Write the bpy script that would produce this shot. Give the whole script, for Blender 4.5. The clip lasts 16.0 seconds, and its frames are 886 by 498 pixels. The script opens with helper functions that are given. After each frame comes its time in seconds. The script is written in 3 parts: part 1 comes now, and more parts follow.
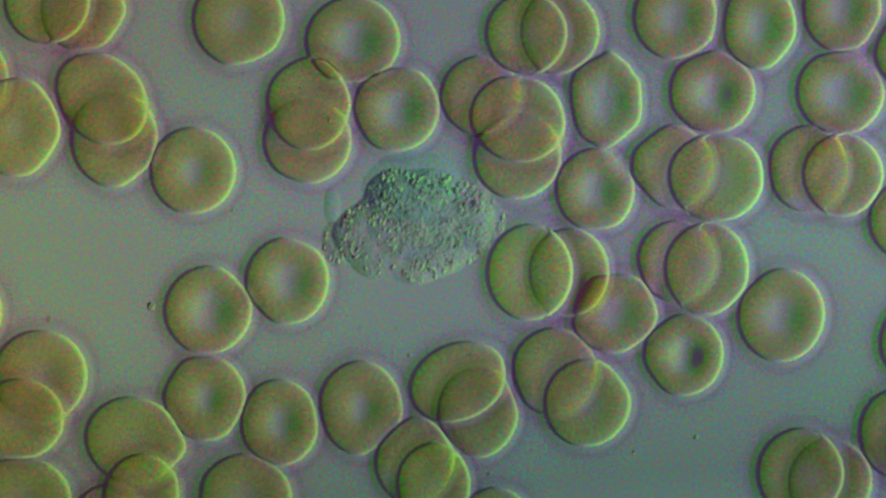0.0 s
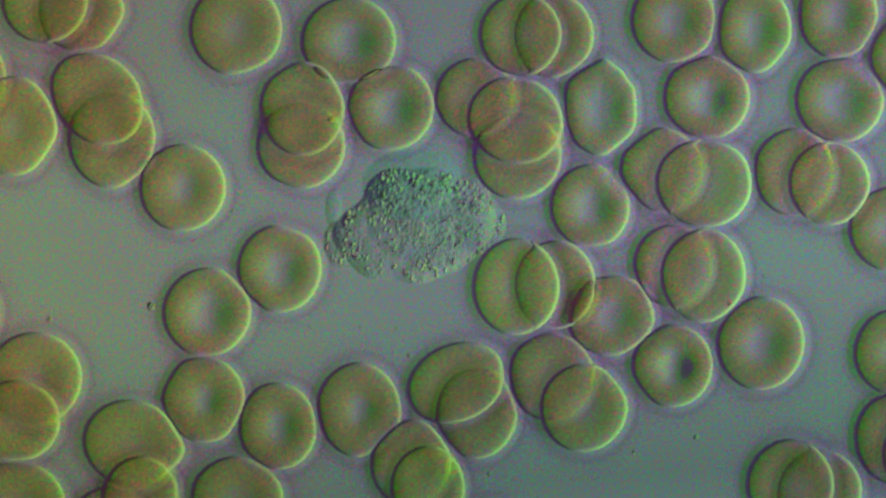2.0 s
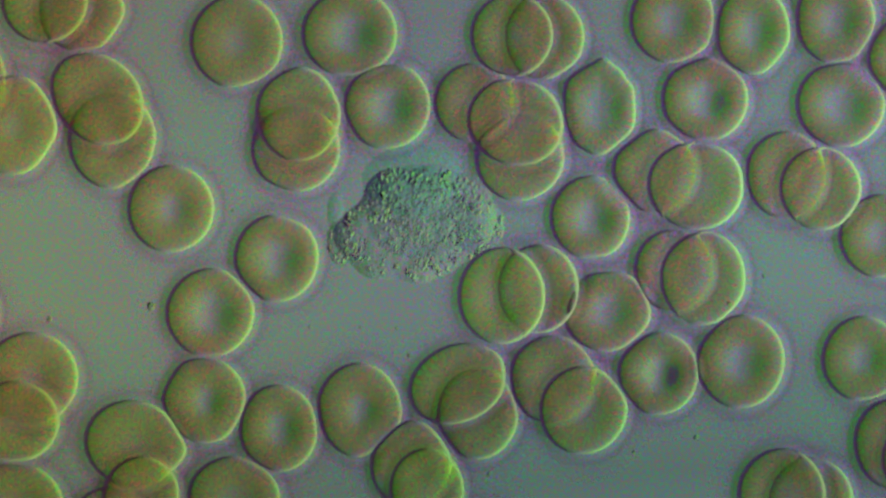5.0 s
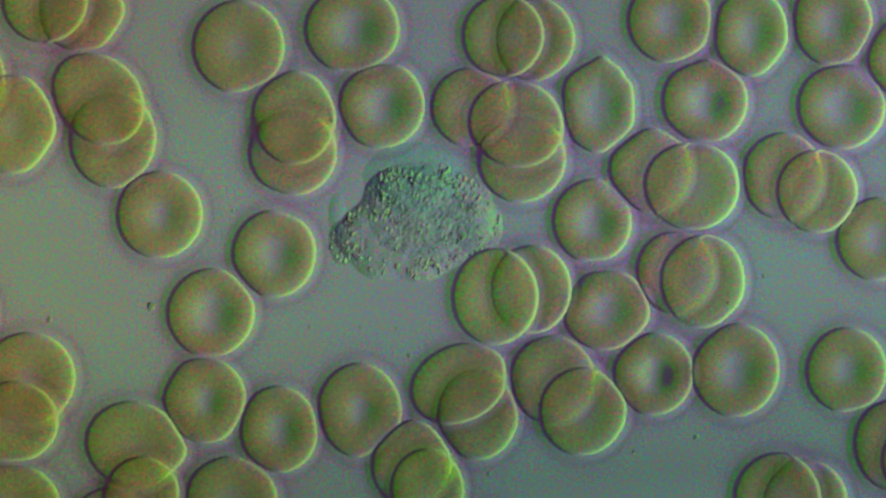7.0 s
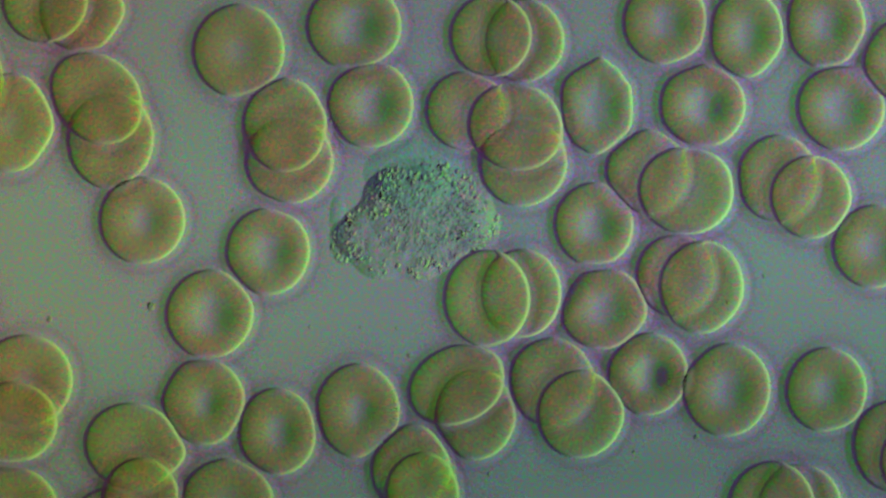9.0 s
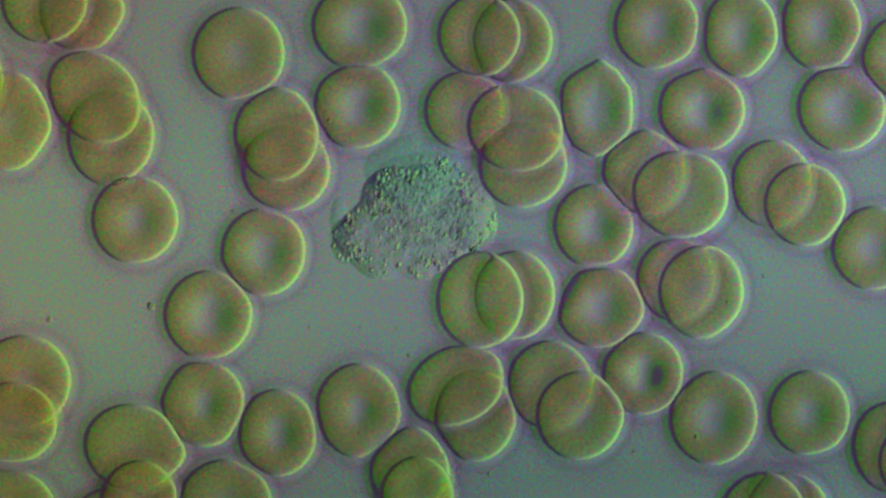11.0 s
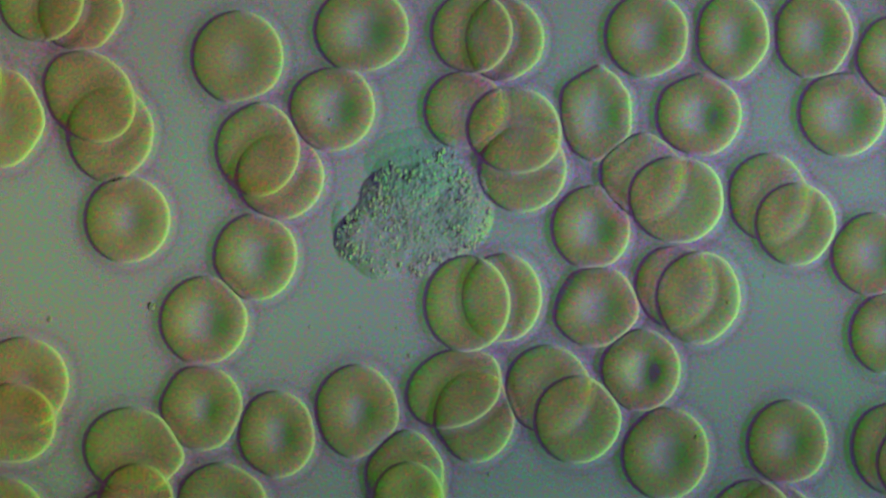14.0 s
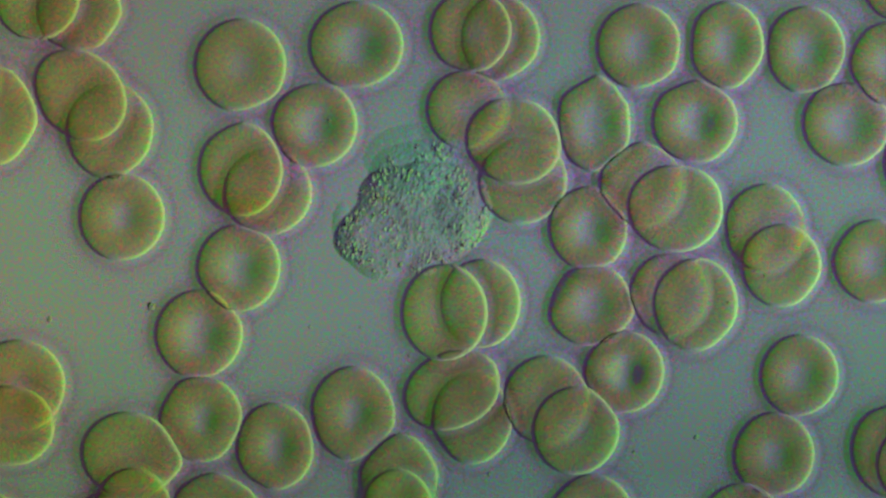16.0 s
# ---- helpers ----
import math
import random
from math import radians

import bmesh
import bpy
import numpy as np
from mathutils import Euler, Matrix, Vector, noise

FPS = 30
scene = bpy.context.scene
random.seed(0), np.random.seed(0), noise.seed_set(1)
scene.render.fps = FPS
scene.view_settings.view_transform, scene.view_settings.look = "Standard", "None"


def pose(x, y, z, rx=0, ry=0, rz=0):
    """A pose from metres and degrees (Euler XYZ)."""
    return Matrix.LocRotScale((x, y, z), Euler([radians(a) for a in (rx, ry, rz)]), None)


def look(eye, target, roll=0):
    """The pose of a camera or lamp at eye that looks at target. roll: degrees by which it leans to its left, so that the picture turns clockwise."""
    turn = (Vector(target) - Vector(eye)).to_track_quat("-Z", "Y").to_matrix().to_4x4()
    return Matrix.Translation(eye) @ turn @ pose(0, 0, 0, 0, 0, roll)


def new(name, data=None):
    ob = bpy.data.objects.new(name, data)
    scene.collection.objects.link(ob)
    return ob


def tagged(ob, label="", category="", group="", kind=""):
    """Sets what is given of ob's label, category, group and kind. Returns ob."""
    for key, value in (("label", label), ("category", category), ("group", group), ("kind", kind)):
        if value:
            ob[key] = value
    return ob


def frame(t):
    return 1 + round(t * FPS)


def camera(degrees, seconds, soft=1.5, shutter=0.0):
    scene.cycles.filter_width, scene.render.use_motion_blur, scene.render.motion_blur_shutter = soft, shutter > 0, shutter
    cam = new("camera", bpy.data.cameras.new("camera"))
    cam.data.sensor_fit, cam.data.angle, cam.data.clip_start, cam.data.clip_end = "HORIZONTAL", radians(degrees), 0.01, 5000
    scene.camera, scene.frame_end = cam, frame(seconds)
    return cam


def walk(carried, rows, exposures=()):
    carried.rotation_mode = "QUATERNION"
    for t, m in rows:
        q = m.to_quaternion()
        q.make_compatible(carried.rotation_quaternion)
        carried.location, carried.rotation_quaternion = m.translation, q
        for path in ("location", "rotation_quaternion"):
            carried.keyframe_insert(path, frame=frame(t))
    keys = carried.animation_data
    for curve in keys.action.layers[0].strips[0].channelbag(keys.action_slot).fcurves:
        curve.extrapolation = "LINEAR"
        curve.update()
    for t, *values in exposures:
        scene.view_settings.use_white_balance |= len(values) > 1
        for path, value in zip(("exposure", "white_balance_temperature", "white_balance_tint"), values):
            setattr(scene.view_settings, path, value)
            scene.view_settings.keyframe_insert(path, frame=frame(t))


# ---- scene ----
# A drop of living blood between slide and cover glass under a microscope,
# enlarged ten thousand times: one centimetre here is one micrometre there.

UM = 0.01                     # one micrometre
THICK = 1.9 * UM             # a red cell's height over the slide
HALO_DEPTH = 0.2 * UM            # full height of the sheet whose tint paints a cell's lilac halo
LEVEL = 1.95 * UM             # how far a cell that lies on another is raised
TIMES = (0.0, 1.5, 3.5, 7.0, 9.0, 12.5, 14.5, 16.0)
DRIFT = {6: ((13.5, 0.28), (14.0, 0.46)), 7: ((15.0, 0.47), (15.5, 0.78))}   # how the drift quickens and slows between the last times

cam = camera(1.0, 16.0, soft=2.85)
EYE = look((0, 0, 44.92), (0, 0, 0))
walk(cam, [(0.0, EYE), (16.0, EYE)])

# ---- light: oblique light from the condenser under the slide, dark on one side and bright on the other ----
world = bpy.data.worlds.new("world")
scene.world = world
world.use_nodes = True
wn, wl = world.node_tree.nodes, world.node_tree.links
way = wn.new("ShaderNodeTexCoord")
tilt = wn.new("ShaderNodeVectorMath")
tilt.operation = "DOT_PRODUCT"
tilt.inputs[1].default_value = (-0.99, 0.14, 0.0)
wl.new(way.outputs["Generated"], tilt.inputs[0])
spread = wn.new("ShaderNodeMapRange")
spread.inputs["From Min"].default_value, spread.inputs["From Max"].default_value = -0.25, 0.25
wl.new(tilt.outputs["Value"], spread.inputs["Value"])
condenser = wn.new("ShaderNodeValToRGB")
LIGHT = ((0.0, (0.20, 0.080, 0.23)), (0.25, (0.145, 0.050, 0.18)), (0.335, (0.180, 0.108, 0.17)), (0.375, (0.172, 0.245, 0.118)), (0.405, (0.205, 0.265, 0.145)), (0.435, (0.310, 0.268, 0.245)), (0.47, (0.372, 0.282, 0.330)), (0.5, (0.437, 0.298, 0.405)),
         (0.515, (0.480, 0.332, 0.435)), (0.535, (0.512, 0.350, 0.495)), (0.56, (0.553, 0.392, 0.530)), (0.61, (0.610, 0.478, 0.475)), (0.68, (0.72, 0.670, 0.39)), (0.79, (0.72, 0.840, 0.37)), (1.0, (1.10, 1.20, 0.56)))
while len(condenser.color_ramp.elements) < len(LIGHT):
    condenser.color_ramp.elements.new(0.5)
for el, (place, colour) in zip(condenser.color_ramp.elements, LIGHT):
    el.position = place
    el.color = (*colour, 1)
wl.new(spread.outputs["Result"], condenser.inputs["Fac"])
wl.new(condenser.outputs["Color"], wn["Background"].inputs["Color"])
wn["Background"].inputs["Strength"].default_value = 1.335


# ---- materials ----
def material(name):
    mat = bpy.data.materials.new(name)
    mat.use_nodes = True
    nodes, links = mat.node_tree.nodes, mat.node_tree.links
    nodes.clear()
    return mat, nodes, links


def mottle(nodes, links, scale, low, high, detail=2.0, coords="Object", spread=(0.3, 0.7)):
    """A two-colour noise at a real-world scale."""
    tc = nodes.new("ShaderNodeTexCoord")
    tex = nodes.new("ShaderNodeTexNoise")
    tex.inputs["Scale"].default_value, tex.inputs["Detail"].default_value = scale, detail
    ramp = nodes.new("ShaderNodeValToRGB")
    ramp.color_ramp.elements[0].position, ramp.color_ramp.elements[1].position = spread
    ramp.color_ramp.elements[0].color, ramp.color_ramp.elements[1].color = (*low, 1), (*high, 1)
    links.new(tc.outputs[coords], tex.inputs["Vector"])
    links.new(tex.outputs["Fac"], ramp.inputs["Fac"])
    return ramp.outputs["Color"], tex.outputs["Fac"]


def blend(nodes, links, a, b, factor, mode="MIX"):
    mix = nodes.new("ShaderNodeMix")
    mix.data_type, mix.blend_type = "RGBA", mode
    mix.inputs[0].default_value = factor
    links.new(a, mix.inputs[6])
    links.new(b, mix.inputs[7])
    return mix.outputs[2]


def clear_material(name, low, high, index, grain=260, grit=0.1, relief=0.0, size=180, grains=((0.94, 1.0, 0.93), (1.0, 0.95, 1.0))):
    """A clear body that bends the light and tints it."""
    mat, nodes, links = material(name)
    out = nodes.new("ShaderNodeOutputMaterial")
    broad, _ = mottle(nodes, links, 25, low, high, 2)
    fine, _ = mottle(nodes, links, grain, *grains, 2, spread=(0.4, 0.6))
    bend = nodes.new("ShaderNodeBsdfRefraction")
    bend.inputs["Roughness"].default_value, bend.inputs["IOR"].default_value = 0.0, index
    links.new(blend(nodes, links, broad, fine, grit, "MULTIPLY"), bend.inputs["Color"])
    if relief:
        # grainy in patches, smooth between them
        _, grit_height = mottle(nodes, links, size, (0, 0, 0), (1, 1, 1), 2)
        patch, _ = mottle(nodes, links, 38, (0.3, 0.3, 0.3), (1, 1, 1), 1, spread=(0.42, 0.58))
        scaled = nodes.new("ShaderNodeMath")
        scaled.operation = "MULTIPLY"
        links.new(grit_height, scaled.inputs[0])
        links.new(patch, scaled.inputs[1])
        height = scaled.outputs["Value"]
        bump = nodes.new("ShaderNodeBump")
        bump.inputs["Strength"].default_value, bump.inputs["Distance"].default_value = 1.0, relief
        links.new(height, bump.inputs["Height"])
        links.new(bump.outputs["Normal"], bend.inputs["Normal"])
    links.new(bend.outputs["BSDF"], out.inputs["Surface"])
    return mat


def slide_material():
    """Clear glass tinted with the uneven illumination, yellow-green to blue-green, and with a fine coloured grain."""
    mat, nodes, links = material("slide_glass")
    out = nodes.new("ShaderNodeOutputMaterial")
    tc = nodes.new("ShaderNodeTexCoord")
    # the illumination's hue from left to right, painted into the glass
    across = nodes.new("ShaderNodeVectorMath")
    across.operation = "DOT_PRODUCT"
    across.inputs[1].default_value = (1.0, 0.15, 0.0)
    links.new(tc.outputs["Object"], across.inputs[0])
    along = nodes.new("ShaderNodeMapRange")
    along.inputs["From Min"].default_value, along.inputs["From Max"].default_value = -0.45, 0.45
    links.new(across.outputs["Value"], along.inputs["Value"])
    light_hue = nodes.new("ShaderNodeValToRGB")
    for el, colour in zip(light_hue.color_ramp.elements, ((0.798, 0.890, 0.690), (0.812, 0.992, 0.990))):
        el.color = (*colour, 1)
    mid = light_hue.color_ramp.elements.new(0.5)
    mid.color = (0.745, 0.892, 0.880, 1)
    links.new(along.outputs["Result"], light_hue.inputs["Fac"])
    cloud, _ = mottle(nodes, links, 9, (0.95, 1.0, 0.98), (1.0, 0.95, 1.0), 2, spread=(0.4, 0.6))
    grain, _ = mottle(nodes, links, 300, (0.655, 1.0, 0.745), (1.0, 0.725, 0.97), 2, spread=(0.37, 0.63))
    fleck, _ = mottle(nodes, links, 410, (0.99, 0.97, 0.68), (0.715, 0.98, 1.0), 2, spread=(0.37, 0.63))
    # uneven brightness of the illumination from bottom to top, painted into the glass
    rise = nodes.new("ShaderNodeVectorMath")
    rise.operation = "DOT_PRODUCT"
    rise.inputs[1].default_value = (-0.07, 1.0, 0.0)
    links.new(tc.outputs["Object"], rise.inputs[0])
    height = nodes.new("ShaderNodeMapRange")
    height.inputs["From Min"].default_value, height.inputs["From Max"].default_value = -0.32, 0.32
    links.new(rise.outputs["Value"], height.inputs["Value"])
    light_bands = nodes.new("ShaderNodeValToRGB")
    LIGHT_BANDS = ((0.0, (0.90, 0.97, 0.96)), (0.17, (0.785, 0.83, 0.80)), (0.42, (0.97, 0.98, 0.955)), (0.62, (0.98, 0.995, 0.99)), (0.81, (0.94, 0.91, 0.905)), (1.0, (0.91, 0.895, 0.88)))
    while len(light_bands.color_ramp.elements) < len(LIGHT_BANDS):
        light_bands.color_ramp.elements.new(0.5)
    for el, (place, thin) in zip(light_bands.color_ramp.elements, LIGHT_BANDS):
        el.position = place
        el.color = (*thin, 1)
    links.new(height.outputs["Result"], light_bands.inputs["Fac"])
    cloud = blend(nodes, links, cloud, light_bands.outputs["Color"], 1.0, "MULTIPLY")
    colour = blend(nodes, links, light_hue.outputs["Color"], cloud, 1.0, "MULTIPLY")
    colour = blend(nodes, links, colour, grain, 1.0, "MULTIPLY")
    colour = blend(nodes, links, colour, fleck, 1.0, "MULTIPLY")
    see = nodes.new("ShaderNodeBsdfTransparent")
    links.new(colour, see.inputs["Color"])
    links.new(see.outputs["BSDF"], out.inputs["Surface"])
    return mat


def painted_halo_material():
    """A cell's lilac optical halo, painted as a tint: it takes a little green out of the light, the more the higher
    the sheet stands.
    """
    mat, nodes, links = material("painted_halo")
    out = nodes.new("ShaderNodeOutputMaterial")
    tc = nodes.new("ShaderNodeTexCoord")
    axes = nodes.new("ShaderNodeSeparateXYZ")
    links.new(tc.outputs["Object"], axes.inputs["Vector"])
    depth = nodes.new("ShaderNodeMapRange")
    depth.inputs["From Min"].default_value, depth.inputs["From Max"].default_value = 0.0, HALO_DEPTH
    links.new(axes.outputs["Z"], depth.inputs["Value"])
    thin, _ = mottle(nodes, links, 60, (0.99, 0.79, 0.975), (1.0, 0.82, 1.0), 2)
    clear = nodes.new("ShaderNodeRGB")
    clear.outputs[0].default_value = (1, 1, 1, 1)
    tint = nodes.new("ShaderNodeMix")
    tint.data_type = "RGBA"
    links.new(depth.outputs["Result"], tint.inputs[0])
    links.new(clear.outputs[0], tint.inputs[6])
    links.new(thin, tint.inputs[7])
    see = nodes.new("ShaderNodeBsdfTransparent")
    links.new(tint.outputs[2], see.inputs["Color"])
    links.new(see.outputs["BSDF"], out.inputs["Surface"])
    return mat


SLIDE = slide_material()
HALO = clear_material("halo_skirt", (0.99, 0.955, 0.99), (1, 0.975, 1), 1.2)
PALE = clear_material("pale_cytoplasm", (1.0, 0.962, 1.0), (1.0, 0.982, 1.0), 1.14, relief=0.0018, size=320, grain=330, grit=0.4, grains=((0.82, 1.0, 0.9), (1.0, 0.87, 1.0)))
HYALINE = clear_material("smooth_cytoplasm", (0.895, 0.99, 0.965), (0.925, 0.995, 0.975), 1.1, relief=0.001, size=260)
PAINTED_HALO = painted_halo_material()


def granule_material():
    """Clear granules, no two of quite the same tint."""
    mat, nodes, links = material("granule_membrane")
    out = nodes.new("ShaderNodeOutputMaterial")
    info = nodes.new("ShaderNodeObjectInfo")
    tint = nodes.new("ShaderNodeValToRGB")
    tint.color_ramp.elements[0].color, tint.color_ramp.elements[1].color = (1.0, 0.84, 1.0, 1), (1.0, 1.0, 0.92, 1)
    tint.color_ramp.elements.new(0.5).color = (1, 1, 1, 1)
    links.new(info.outputs["Random"], tint.inputs["Fac"])
    fine, _ = mottle(nodes, links, 260, (0.96, 1.0, 0.96), (1.0, 0.97, 1.0), 2)
    bend = nodes.new("ShaderNodeBsdfRefraction")
    bend.inputs["Roughness"].default_value, bend.inputs["IOR"].default_value = 0.0, 1.25
    links.new(blend(nodes, links, tint.outputs["Color"], fine, 0.5, "MULTIPLY"), bend.inputs["Color"])
    links.new(bend.outputs["BSDF"], out.inputs["Surface"])
    return mat


GRANULE = granule_material()


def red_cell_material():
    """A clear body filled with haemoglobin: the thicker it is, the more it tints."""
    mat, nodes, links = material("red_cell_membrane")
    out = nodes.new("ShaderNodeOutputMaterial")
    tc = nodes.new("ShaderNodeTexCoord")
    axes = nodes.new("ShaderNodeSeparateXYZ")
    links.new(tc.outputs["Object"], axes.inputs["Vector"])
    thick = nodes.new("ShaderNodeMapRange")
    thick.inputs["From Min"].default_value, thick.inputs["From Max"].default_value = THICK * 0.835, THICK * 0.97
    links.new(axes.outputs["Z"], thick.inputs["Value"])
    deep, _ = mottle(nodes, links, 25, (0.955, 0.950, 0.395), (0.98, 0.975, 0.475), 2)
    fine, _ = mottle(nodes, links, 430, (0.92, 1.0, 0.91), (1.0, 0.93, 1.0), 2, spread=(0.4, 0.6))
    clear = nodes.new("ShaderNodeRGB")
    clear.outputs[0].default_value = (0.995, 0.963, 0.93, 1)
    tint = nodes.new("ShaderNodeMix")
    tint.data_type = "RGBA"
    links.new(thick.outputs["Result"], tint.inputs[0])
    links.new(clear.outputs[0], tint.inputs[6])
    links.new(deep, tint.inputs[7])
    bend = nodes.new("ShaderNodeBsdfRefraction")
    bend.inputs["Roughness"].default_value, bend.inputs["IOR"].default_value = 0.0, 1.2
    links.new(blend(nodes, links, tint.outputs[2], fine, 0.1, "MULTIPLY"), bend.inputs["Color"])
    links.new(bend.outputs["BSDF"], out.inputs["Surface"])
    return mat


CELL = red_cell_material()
DIRT = clear_material("dirt", (0.82, 0.92, 0.78), (0.95, 0.9, 0.86), 1.1)


# ---- meshes ----
def finish(name, bm, mat, parent=None, label=""):
    for f in bm.faces:
        f.smooth = True
    me = bpy.data.meshes.new(name)
    bm.to_mesh(me)
    bm.free()
    me.materials.append(mat)
    ob = new(name, me)
    ob.parent = parent
    return tagged(ob, label)


def rings(bm, loops, first=False, last=False):
    """Skins a row of closed vertex loops, from the middle of the top outwards and down; caps the first or last."""
    rows = [[bm.verts.new(p) for p in loop] for loop in loops]
    n = len(rows[0])
    for a, b in zip(rows, rows[1:]):
        for i in range(n):
            bm.faces.new((a[i], b[i], b[(i + 1) % n], a[(i + 1) % n]))
    if first:
        bm.faces.new(rows[0])
    if last:
        bm.faces.new(rows[-1][::-1])


def outline(w, h, lean, flats, bumps, rnd, n=64):
    """A cell's rim as radii: an ellipse, a little uneven, pressed flat where it touches others."""
    wave = [(k, rnd.uniform(-1, 1) * 0.012 / (k - 1), rnd.uniform(0, 6.3)) for k in (2, 3, 4, 5)]
    radii = []
    for i in range(n):
        a = 2 * math.pi * i / n
        b = a - radians(lean)
        r = 1 / math.hypot(math.cos(b) / (w / 2), math.sin(b) / (h / 2))
        r *= 1 + sum(amp * math.sin(k * a + ph) for k, amp, ph in wave)
        radii.append(r)
    mean = (w + h) / 4
    for angle, far in flats:
        for i in range(n):
            c = math.cos(2 * math.pi * i / n - radians(angle))
            if c > 0.3:
                limit, r = mean * (far + 0.012) / c, radii[i]
                radii[i] = -math.log(math.exp(-20 * r / mean) + math.exp(-20 * limit / mean)) * mean / 20 if r > limit * 0.9 else r
    for angle, out, half in bumps:
        for i in range(n):
            off = abs((360 * i / n - angle + 180) % 360 - 180) / half
            radii[i] *= 1 + out * math.exp(-off * off)
    return radii


PATHS = []


def red_cell(w, h, lean, level, dimple, wide, path, flats=(), under=(), own=(), bumps=()):
    """A biconcave disc: rounded rim, shallow dimple, flat where it rests. Sizes in micrometres."""
    rnd = random.Random(len(PATHS) + 11)
    radii = [r * UM for r in outline(w, h, lean, flats, bumps, rnd)]
    n = len(radii)

    # where another cell presses on the rim it is a gentle slope with a square end instead of round
    press = []
    for i in range(n):
        most = 0.0
        for angle, half in under:
            off = abs((math.degrees(2 * math.pi * i / n) - angle + 180) % 360 - 180)
            most = max(most, min(1.0, max(0.0, (half + 8 - off) / 26)))
        press.append(most * most * (3 - 2 * most))

    def loop(s, z):
        return [(s * r * math.cos(2 * math.pi * i / n), s * r * math.sin(2 * math.pi * i / n), z) for i, r in enumerate(radii)]

    wide, deep = wide * 0.84, 0.40 * dimple ** 1.1

    def dent(x, y):
        """How far the weight of the cells on top has pushed the surface in."""
        most = 0.0
        for angle, half in under:
            u = x * math.cos(radians(angle)) + y * math.sin(radians(angle))
            f = min(1.0, max(0.0, (u - (2 * math.cos(radians(half)) - 1) + 0.1) / 0.6))
            most = max(most, f * f * (3 - 2 * f))
        return 0.13 * most

    def top(s):
        edge = (1 - s ** 30) ** 0.5 - 0.020 * math.log(1 + math.exp((s - 0.72) / 0.03))
        row = []
        for (x, y, _), r, p in zip(loop(s, 0.0), radii, press):
            # the dimple lies a little off the middle
            off = math.hypot(x / r - 0.06, y / r + 0.02)
            dip = THICK * (1 - deep * math.exp(-((off / wide) ** 2.3)) - dent(x / r, y / r))
            row.append((x, y, dip * ((1 - p) * (0.4 + 0.6 * edge) + p * (0.79 + 0.21 * (1 - s ** 6)))))
        return row

    steps = [0.02] + [0.05 * k for k in range(1, 18)] + [0.88, 0.905, 0.925, 0.945, 0.96, 0.972, 0.982, 0.99, 0.996, 1.0]
    loops = [top(s) for s in steps]
    loops += [loop(0.998, THICK * 0.15), loop(0.985, 0)]
    bm = bmesh.new()
    rings(bm, loops, first=True)
    rings(bm, [loop(0.985, 0), loop(0.4, 0)], last=True)
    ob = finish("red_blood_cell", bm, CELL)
    # a clear skirt round the rim, added to bend light into an optical fringe
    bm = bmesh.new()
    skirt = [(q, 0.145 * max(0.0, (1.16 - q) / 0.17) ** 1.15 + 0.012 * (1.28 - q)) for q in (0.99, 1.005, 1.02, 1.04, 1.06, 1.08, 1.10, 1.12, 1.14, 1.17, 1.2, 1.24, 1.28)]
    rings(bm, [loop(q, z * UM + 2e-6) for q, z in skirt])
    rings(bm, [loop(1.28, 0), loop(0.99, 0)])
    finish("halo_skirt", bm, HALO, ob, "thin clear skirt added round the cell's rim for its optical fringe")
    # and the lilac optical halo, painted on a tinted sheet
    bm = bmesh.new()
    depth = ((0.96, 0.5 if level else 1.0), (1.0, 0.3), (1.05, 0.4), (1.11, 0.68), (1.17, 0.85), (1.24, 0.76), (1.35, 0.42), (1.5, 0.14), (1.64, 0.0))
    rings(bm, [loop(q, HALO_DEPTH * d + 4e-6) for q, d in (depth[1:] if level > 1 else depth)], first=level < 2)
    film = finish("painted_halo", bm, PAINTED_HALO, ob, "faint lilac sheet that paints an optical halo round the cell")
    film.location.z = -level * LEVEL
    if level:
        text = "olive translucent red blood cell lying partly across another cell"
    elif len(bumps) > 2:
        text = "narrow olive red blood cell with a knobbly rim"
    elif dimple > 0.9:
        text = "small olive red blood cell with a deep ring-shaped dimple"
    elif dimple > 0.45:
        text = "olive translucent red blood cell with a round central dimple"
    else:
        text = "flat olive translucent red blood cell resting on the slide"
    tagged(ob, text, "blood cell", "red blood cells in the drop")
    z = level * LEVEL + 0.0003 + 0.00003 * len(PATHS)
    PATHS.append((ob, [(x * UM, y * UM, z) for x, y in path], {t: (x * UM, y * UM, z) for t, x, y in own}))
    ob.location = PATHS[-1][1][0]
    return ob


# ---- setting ----
bm = bmesh.new()
bmesh.ops.create_cube(bm, size=1, matrix=Matrix.Translation((0, 0, -0.025)) @ Matrix.Diagonal((1.5, 1.1, 0.05, 1)))
bmesh.ops.bevel(bm, geom=bm.edges[:], offset=0.004, segments=2, affect="EDGES")
bmesh.ops.recalc_face_normals(bm, faces=bm.faces)
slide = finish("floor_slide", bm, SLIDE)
for p in slide.data.polygons:
    p.use_smooth = False
tagged(slide, "grey-green glass microscope slide wet with plasma", "microscope slide", kind="structure")

# ---- red cells ----
red_cell(7.74, 7.64, 0, 1, .3, .4, [(-35.08, 21.94), (-35.28, 22.04), (-35.28, 22.04), (-35.28, 22.04), (-35.28, 22.04), (-35.43, 22.04), (-35.88, 22.24), (-35.98, 22.29)])
red_cell(7.70, 7.70, 0, 0, .3, .4, [(-31.84, 21.30), (-31.99, 21.25), (-31.94, 21.25), (-31.94, 21.25), (-31.94, 21.25), (-31.94, 21.25), (-32.19, 21.25), (-32.19, 21.25)], flats=((25, .95), (-35, .93), (277, 0.981),), under=((166, 63),))
